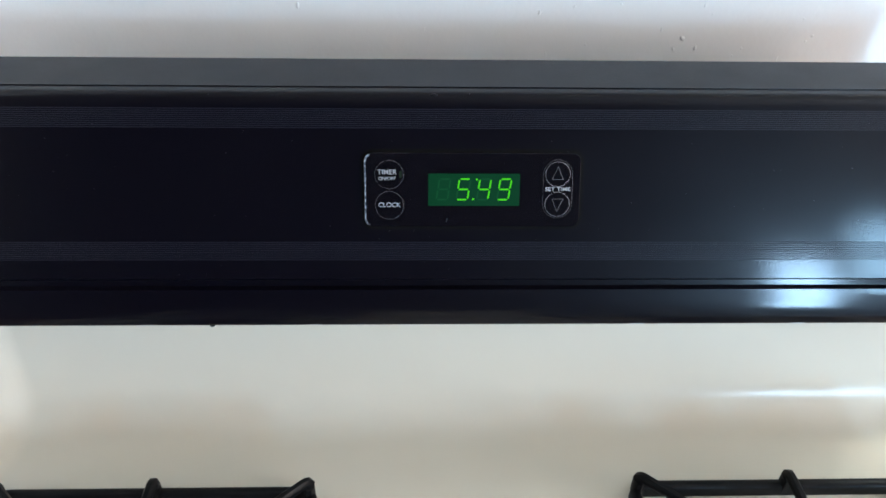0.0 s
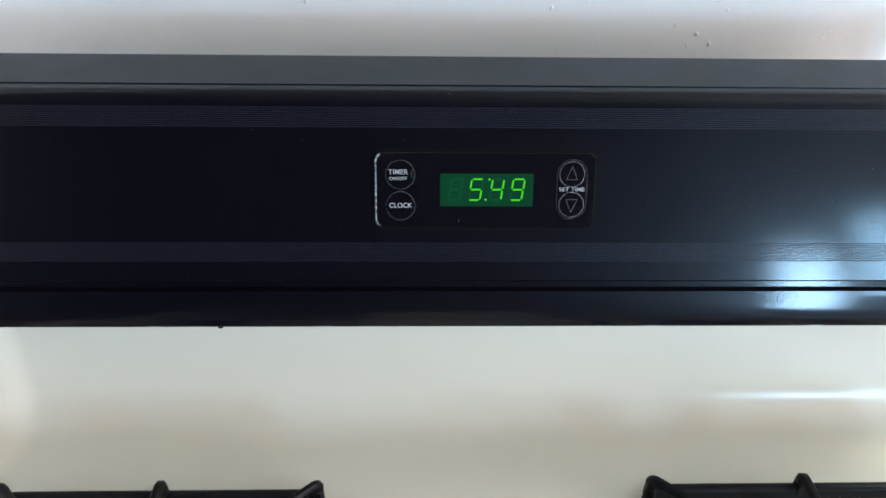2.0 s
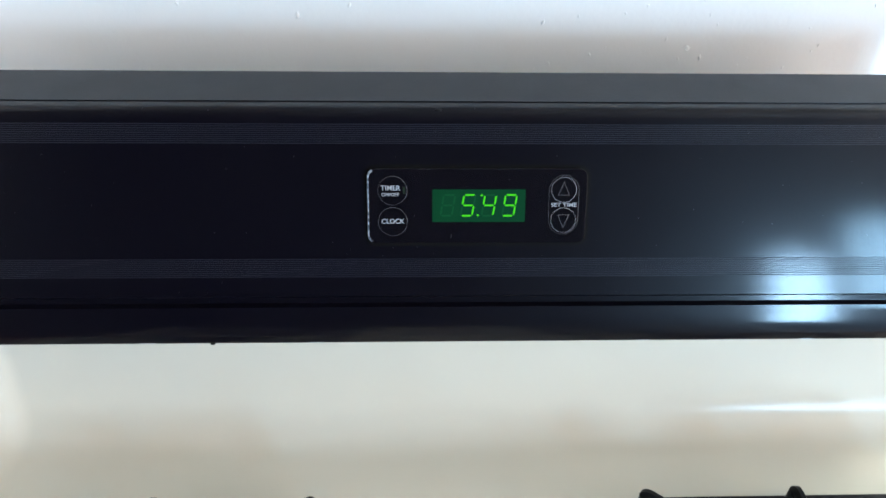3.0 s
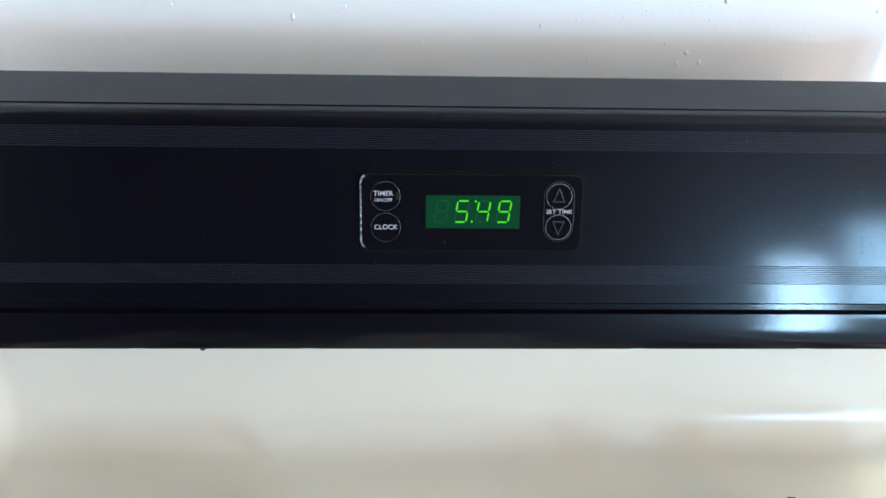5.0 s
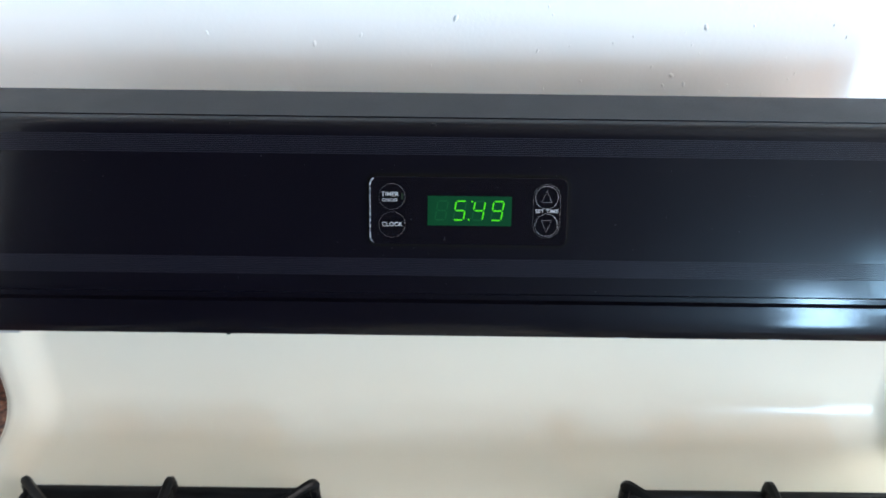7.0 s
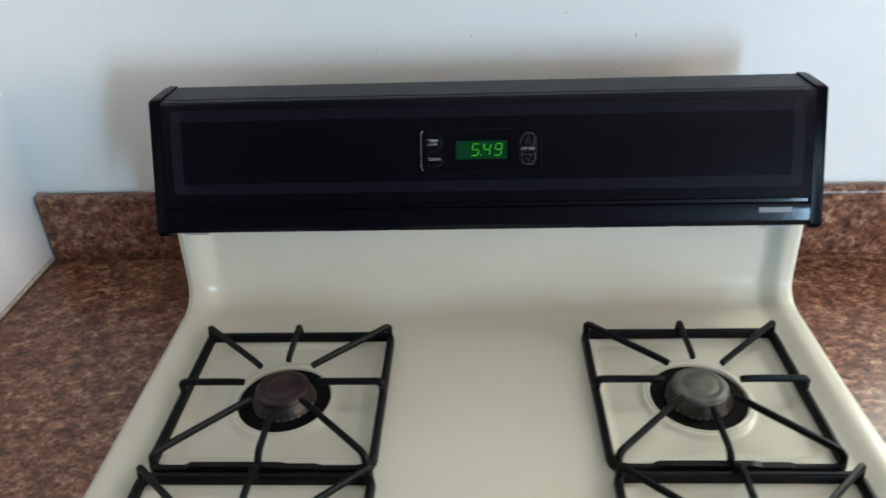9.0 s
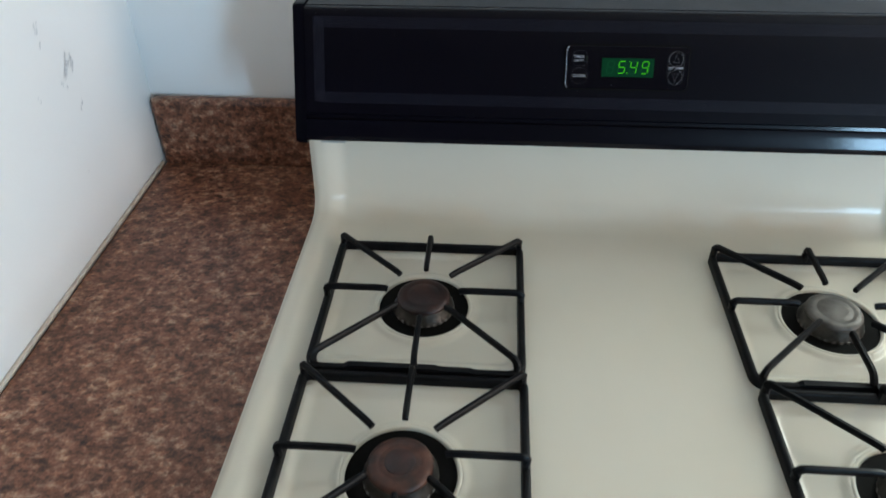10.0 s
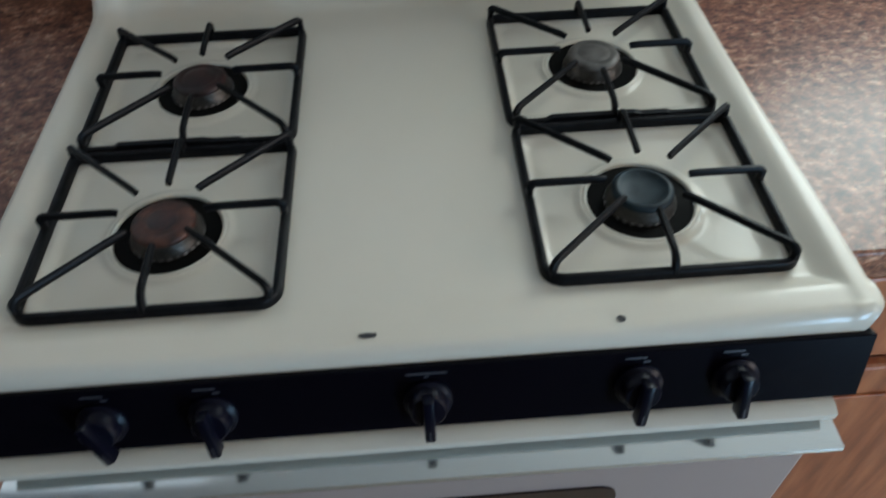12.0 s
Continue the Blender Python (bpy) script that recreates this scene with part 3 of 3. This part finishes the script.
for sgn in (-1, 1):
    bm = bmesh.new()
    for k in range(10):
        x = 0.3565 - k * 0.00126
        a = [face(sgn * (x - dx), u, h) for u in (0.0125, 0.1060) for dx, h in ((0, 0.00004), (0.0001, 0.0002), (0.00045, 0.0002), (0.00055, 0.00004))]
        skin([a[:4], a[4:]], False, False, bm)
    tagged(part("pinstripe", bm, ridge_ink, backguard), kind="stuff")
# badge as a plain bar
bm = box(0.310, 0.347, -0.0005, 0.0008, -0.003, 0.003, 0.0004, 1)
for v in bm.verts:
    v.co = face(v.co.x, 0.1335 - v.co.z, 0.0012 - v.co.y)
part("badge", bm, badge_silver, backguard, "small plain silver badge bar")
# small pale slips along the lower edge, in place of glints at the gap
for x in (-0.212, -0.104, 0.110, 0.219):
    bm = box(x - 0.0045, x + 0.0045, 0.1509, 0.1516, -0.0034, -0.0021, 0.0002, 1)
    for v in bm.verts:
        v.co = face(v.co.x, v.co.y, v.co.z)
    part("glint_and_clip", bm, clip_glint, gas_range)
# long grey clips near both ends
part("glint_and_clip", box(-0.352, -0.322, -0.2110, -0.2010, 1.0352, 1.0386, 0.0008, 1), clip_glint, gas_range)
part("glint_and_clip", box(0.315, 0.350, -0.2110, -0.2010, 1.0352, 1.0386, 0.0008, 1), clip_glint, gas_range)
# small knocks and dust on the top edge
for x, u, r in ((-0.026, 0.0030, 0.0024), (-0.170, 0.1512, 0.0018)):
    bm = bmesh.new()
    res = bmesh.ops.create_icosphere(bm, subdivisions=2, radius=1)
    for v in res["verts"]:
        v.co = face(x + v.co.x * r, u + v.co.y * r * 0.4, v.co.z * 0.0009 - 0.0004)
    part("knock", bm, black_top, backguard, smooth=True)
bm = bmesh.new()
for k in range(150):
    x, u = rng.uniform(-0.36, 0.36), rng.uniform(0.002, 0.14)
    r = rng.uniform(0.00012, 0.00032)
    bm.faces.new([bm.verts.new(face(x + r * math.cos(a), u + r * math.sin(a), 0.0003)) for a in (0, 1.26, 2.5, 3.8, 5.0)])
tagged(part("dust", bm, print_grey, backguard), kind="stuff")

# ---- clock panel ----
PX, PU = -0.0014, 0.0612


def on_panel(bm, h0):
    """Carry flat work (x across, y up from the panel's middle, z out) on to the face."""
    for v in bm.verts:
        v.co = face(PX + v.co.x, PU - v.co.y, h0 + v.co.z)
    return bm


def plate(w, h, r, z0, z1, edge=0.0004):
    rr = [rounded_rect(w, h, r), rounded_rect(w, h, r), rounded_rect(w - 2 * edge, h - 2 * edge, max(r - edge, 0.0003))]
    return skin([[(x, y, z) for x, y in ring] for ring, z in zip(rr, (z0, z1 - edge, z1))], True, True)


def hoop(pts_out, pts_in, z):
    return skin([[(x, y, z) for x, y in pts_out], [(x, y, z + 0.0001) for x, y in pts_in]], True)


def circle(cx, cy, r, n=40):
    return [(cx + r * math.cos(2 * math.pi * k / n), cy + r * math.sin(2 * math.pi * k / n)) for k in range(n)]


clock_panel = part("clock_panel", on_panel(plate(0.1358, 0.0468, 0.0055, -0.0005, 0.0023), 0.0), panel_black, gas_range, "black clock panel with green digital display", True, 30)
# flat hoop round the panel; the gap's shade is in its colour
part("panel_gap", on_panel(hoop(rounded_rect(0.1398, 0.0510, 0.0072), rounded_rect(0.1358, 0.0468, 0.0055), 0.00015), 0.0), cavity, clock_panel)
bm = bmesh.new()
rr = rounded_rect(0.1362, 0.0472, 0.0057, 8)
left_side = [(x, y) for x, y in rr if x < -0.0655]
left_side.sort(key=lambda q: -q[1])
rr_in = [(x + 0.0012, y * 0.965) for x, y in left_side]
skin([[(x, y, 0.0012) for x, y in left_side], [(x + 0.0004, y, 0.0025) for x, y in left_side], [(x, y, 0.0024) for x, y in rr_in]], False, False, bm)
part("worn_rim", on_panel(bm, 0.0), worn_edge, clock_panel, "rim worn to bright metal")


def lettering(text, cx, cy, size, mat, stretch=1.0, name="lettering"):
    cu = bpy.data.curves.new(name, 'FONT')
    cu.body, cu.size, cu.align_x, cu.align_y = text, size, 'CENTER', 'CENTER'
    cu.offset = 0.008 * size
    ob = bpy.data.objects.new(name, cu)
    scene.collection.objects.link(ob)
    bpy.context.view_layer.update()
    me = bpy.data.meshes.new_from_object(ob.evaluated_get(bpy.context.evaluated_depsgraph_get()))
    bpy.data.objects.remove(ob)
    bm = bmesh.new()
    bm.from_mesh(me)
    for v in bm.verts:
        v.co.x, v.co.y = cx + v.co.x * stretch, cy + v.co.y
    return part(name, on_panel(bm, 0.00245), mat, clock_panel)


def P(x, u):
    return x - PX, PU - u


for x, u in ((-0.0538, 0.0515), (-0.0537, 0.0708)):
    cx, cy = P(x, u)
    part("button_ring", on_panel(hoop(circle(cx, cy, 0.0090), circle(cx, cy, 0.00884), 0), 0.0024), print_grey, clock_panel)
for x, u, up in ((0.0520, 0.0510, 1), (0.0522, 0.0700, -1)):
    cx, cy = P(x, u)
    part("button_ring", on_panel(hoop(circle(cx, cy, 0.00785), circle(cx, cy, 0.00768), 0), 0.0024), print_white, clock_panel)
    tri = [(cx, cy + up * 0.0050), (cx - 0.0036, cy - up * 0.0034), (cx + 0.0036, cy - up * 0.0034)]
    tri_in = [(cx, cy + up * 0.0044), (cx - 0.00325, cy - up * 0.00318), (cx + 0.00325, cy - up * 0.00318)]
    part("arrow", on_panel(hoop(tri, tri_in, 0), 0.0024), print_grey, clock_panel)
ocx, ocy = P(0.0521, 0.0604)
part("button_outline", on_panel(hoop([(ocx + x, ocy + y) for x, y in rounded_rect(0.0186, 0.0372, 0.0093)], [(ocx + x, ocy + y) for x, y in rounded_rect(0.0183, 0.0369, 0.00915)], 0), 0.0024), print_grey, clock_panel)
lettering("TIMER", *P(-0.0551, 0.0500), 0.0044, print_white)
lettering("ON/OFF", *P(-0.0552, 0.0540), 0.0030, print_white)
lettering("CLOCK", *P(-0.0537, 0.0707), 0.0042, print_white)
lettering("SET TIME", *P(0.0522, 0.0605), 0.0035, print_white, 1.16)
cx, cy = P(-0.0467, 0.0513)
part("timer_lamp", on_panel(skin([[(cx + x, cy + y, z) for x, y in rounded_rect(0.0016, 0.0044, 0.0005)] for z in (0, 0.0001)], True, True), 0.0024), lamp_dot, clock_panel)

cx, cy = P(-0.0006, 0.0609)
part("display", on_panel(skin([[(cx + x, cy + y, z) for x, y in rounded_rect(0.0575, 0.0204, 0.0003, 2)] for z in (0, 0.0001)], True, True), 0.0024), display_green, clock_panel, "lit green digital display")


def seven(x, mask, mat, name):
    """A slanted seven-segment digit centred at x."""
    bm = bmesh.new()
    w, h, t = 0.0070, 0.0130, 0.0011
    ends = {"a": ((-w / 2, h / 2), (w / 2, h / 2)), "g": ((-w / 2, 0), (w / 2, 0)), "d": ((-w / 2, -h / 2), (w / 2, -h / 2)),
            "f": ((-w / 2, 0), (-w / 2, h / 2)), "b": ((w / 2, 0), (w / 2, h / 2)), "e": ((-w / 2, -h / 2), (-w / 2, 0)), "c": ((w / 2, -h / 2), (w / 2, 0))}
    ccx, ccy = P(x, 0.0606)
    for key in mask:
        (ax, ay), (bx, by) = ends[key]
        d = Vector((bx - ax, by - ay)).normalized()
        n = Vector((-d.y, d.x)) * t / 2
        a, b = Vector((ax, ay)) + d * t * 0.35, Vector((bx, by)) - d * t * 0.35
        hexa = [a, a + d * t / 2 + n, b - d * t / 2 + n, b, b - d * t / 2 - n, a + d * t / 2 - n]
        bm.faces.new([bm.verts.new((ccx + q.x + 0.16 * q.y, ccy + q.y, 0)) for q in hexa])
        if name == "unlit_segment":
            part(name, on_panel(bm, 0.0027), mat, clock_panel)
            bm = bmesh.new()
    return part(name, on_panel(bm, 0.0027), mat, clock_panel) if len(bm.verts) else None


for x, lit in ((-0.0198, ""), (-0.0073, "afgcd"), (0.0056, "fgbc"), (0.0184, "abcdfg")):
    unlit = "".join(s for s in "abcdefg" if s not in lit)
    if lit:
        seven(x, lit, segment_lit, "lit_digit")
    seven(x, unlit, segment_dim, "unlit_segment")
for x, u in ((-0.0012, 0.0668), (0.0010, 0.0543)):
    cx, cy = P(x, u)
    part("colon_dot", on_panel(skin([[(a, b, z) for a, b in circle(cx, cy, 0.0007, 12)] for z in (0, 0.0001)], True, True), 0.0027), segment_lit, clock_panel)
bm = bmesh.new()
for x, u, a, ln in ((-0.0176, 0.0802, 1.4, 0.0022), (-0.0405, 0.0670, 0.3, 0.0005), (0.018, 0.0445, 0.2, 0.0006)):
    cx, cy = P(x, u)
    d, n = Vector((math.cos(a), math.sin(a))) * ln / 2, Vector((-math.sin(a), math.cos(a))) * 0.00012
    bm.faces.new([bm.verts.new((cx + q.x, cy + q.y, 0)) for q in (-d - n, d - n, d + n, -d + n)])
tagged(part("scratch", on_panel(bm, 0.0024), print_grey, clock_panel), kind="stuff")

# ---- control panel, knobs, oven door ----
C1, C0 = Vector((0, -0.7420, 0.9050)), Vector((0, -0.7635, 0.8450))
CV = (C0 - C1).normalized()
CN = Vector((0, CV.z, -CV.y))
if CN.y > 0:
    CN = -CN


def front(x, u, h=0.0):
    return C1 + Vector((GX + x, 0, 0)) + CV * u + CN * h


CL = (C0 - C1).length
prof = [(0.0, -0.012), (0.0, -0.001), (0.001, 0.0), (CL - 0.002, 0.0), (CL, -0.002), (CL, -0.02)]
control_panel = part("control_panel", skin([[front(x * (1 - 0.012 * u / CL), u, h) for u, h in prof] for x in (-0.3755, 0.3755)], True, True), black_trim, gas_range, "glossy black control panel with five knobs", True, 30)
for x, turn in ((-0.258, 25), (-0.169, 8), (0.006, 0), (0.180, -8), (0.261, 0)):
    bm = lathe([(0.0005, 0.0), (0.0200, 0.0), (0.0200, 0.0030), (0.0165, 0.0055), (0.0150, 0.0150), (0.0135, 0.0165), (0.0005, 0.0168)], (0, 0, 0), 36)
    m = Matrix.Rotation(radians(turn), 4, 'Z')

    def seat(bm):
        for v in bm.verts:
            q = m @ v.co
            v.co = front(x + q.x, 0.0330 - q.y, 0.0004 + q.z)
        return bm
    knob = part("knob", seat(bm), knob_black, gas_range, "black plastic burner knob", True, 40)
    part("grip", seat(box(-0.0045, 0.0045, -0.0235, 0.017, 0.0125, 0.0265, 0.0022, 2)), knob_black, knob, smooth=True)
    part("pointer_line", seat(box(-0.0006, 0.0006, -0.022, -0.012, 0.0264, 0.0268)), print_faint, knob)
    bm = bmesh.new()
    for dx, w, dy in ((-0.003, 0.018, 0.0265), (0.006, 0.006, 0.0225)) if abs(x) > 0.02 else ((0.0, 0.034, 0.0265), (0.0, 0.004, 0.0235)):
        bm.faces.new([bm.verts.new(front(x + dx + a, 0.0330 - dy - b, 0.0003)) for a, b in ((-w / 2, -0.0009), (w / 2, -0.0009), (w / 2, 0.0009), (-w / 2, 0.0009))])
    part("marking", bm, print_faint, control_panel)

part("trim_rail", bar([(GX + x, -0.764, 0.8365) for x in (-0.352, -0.349, 0.349, 0.352)], 0.026, 0.015), cream, gas_range, "rounded cream rail below the controls", True, 60)
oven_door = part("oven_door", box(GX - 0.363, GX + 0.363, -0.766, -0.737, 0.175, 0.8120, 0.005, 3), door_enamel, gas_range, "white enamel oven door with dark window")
ledge = [(-0.7400, 0.8125), (-0.7940, 0.8095), (-0.7962, 0.8110), (-0.7970, 0.8140), (-0.7960, 0.8168), (-0.7935, 0.8180), (-0.7400, 0.8190)]
part("door_ledge", skin([[(GX + x, a, b) for a, b in ledge] for x in (-0.358, 0.358)], True, True), steel_strip, oven_door, "glossy grey ledge along the door's top", True, 30)
bm = skin([[(GX - 0.012 + x, yy, 0.535 + z) for x, z in rounded_rect(0.398, 0.345, 0.02)] for yy in (-0.7655, -0.7685)], True, True)
part("door_window", bm, oven_glass, oven_door, "dark oven window")
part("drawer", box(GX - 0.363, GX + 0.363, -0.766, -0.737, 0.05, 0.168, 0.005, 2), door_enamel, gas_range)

# ---- grates ----
def grate(hb, hf, hw, cy, name="burner_grate"):
    """One cast grate about its burner's middle, resting at z = 0; its fingers meet round (0, cy)."""
    g = empty(name)
    rad = 0.016
    pts = []
    for cx, ey, a0, r in ((hw, hb, 0, 0.007), (-hw, hb, 90, 0.007), (-hw, -hf, 180, rad), (hw, -hf, 270, rad)):
        sx, sy = math.copysign(1, cx), math.copysign(1, ey)
        for k in range(7):
            a = radians(a0 + 15 * k)
            pts.append((cx - sx * r + r * math.cos(a), ey - sy * r + r * math.sin(a)))
    w, h0, h1 = 0.0086, 0.0, 0.0098
    sec = [(-w / 2, h0), (w / 2, h0), (w / 2 - 0.0004, h1 - 0.003), (w / 2 - 0.0012, h1 - 0.0010), (w / 2 - 0.0026, h1), (-w / 2 + 0.0026, h1), (-w / 2 + 0.0012, h1 - 0.0010), (-w / 2 + 0.0004, h1 - 0.003)]
    rows = []
    n = len(pts)
    for i in range(n + 1):
        p, q, s = Vector(pts[i % n]), Vector(pts[(i + 1) % n]), Vector(pts[i - 1])
        d = (q - s).normalized()
        nr = Vector((-d.y, d.x))
        rows.append([(p.x - nr.x * a, p.y - nr.y * a, b) for a, b in sec])
    part("frame", skin(rows, True), cast_iron, g, smooth=True, sharp=40)
    if hf > hb:
        lug = [(-0.100, 0.0085), (-0.072, 0.0085), (-0.066, 0.0125), (0.020, 0.0125), (0.028, 0.0105), (0.055, 0.0105), (0.062, 0.0080), (0.100, 0.0080)]
        part("rail", skin([[(x, -hf - 0.0036, 0.0005), (x, -hf + 0.0041, 0.0005), (x, -hf + 0.0035, z), (x, -hf - 0.0030, z)] for x, z in lug], True, True), cast_iron, g)
    top = 0.0208
    for ang, r_in in ((0, 0.040), (45, 0.0385), (90, 0.036), (135, 0.0385), (180, 0.040), (225, 0.038), (270, 0.044), (315, 0.038)):
        ca, sa = math.cos(radians(ang)), math.sin(radians(ang))
        ex = math.copysign(hw, ca) if abs(ca) > 0.3 else 0
        ey = hb if sa > 0.3 else -hf if sa < -0.3 else cy
        corner = abs(ca) > 0.3 and abs(sa) > 0.3
        mid = Vector((0, cy))
        d = (Vector((ex, ey)) - mid).normalized()
        s = Vector((ex, ey)) - d * (0.0075 if corner and sa < 0 else 0.002 if corner else 0)
        bend = 0.015 if ang == 270 else 0.008 if corner and sa < 0 else 0.0055
        line = [(*s, 0.003)]
        for k in range(7):
            q = radians(15 * k)
            line.append((*(s - d * bend * (1 - math.cos(q))), top - bend * (1 - math.sin(q))))
        tip = mid + d * r_in
        line += [(*(tip + d * 0.012), top), (*(tip + d * 0.003), top - 0.0004), (*tip, top - 0.0014)]
        part("finger", bar(line, 0.0070, 0.0090, taper=0.80), cast_iron, g, smooth=True, sharp=50)
    return g


back = tagged(grate(0.0985, 0.1085, 0.1085, 0.0), "black cast burner grate with raised fingers", "burner grate", "burner grates")
front_grate = tagged(grate(0.1060, 0.0975, 0.1102, 0.0065), "black cast burner grate with raised fingers", "burner grate", "burner grates")
for first, spots in ((back, (BURN[0], BURN[2])), (front_grate, (BURN[1], BURN[3]))):
    first.matrix_basis = pose(spots[0][0], spots[0][1], DZ + 0.0006)
    copy_thing(first, pose(spots[1][0] + (0.004 if first is front_grate else 0), spots[1][1], DZ + 0.0006))
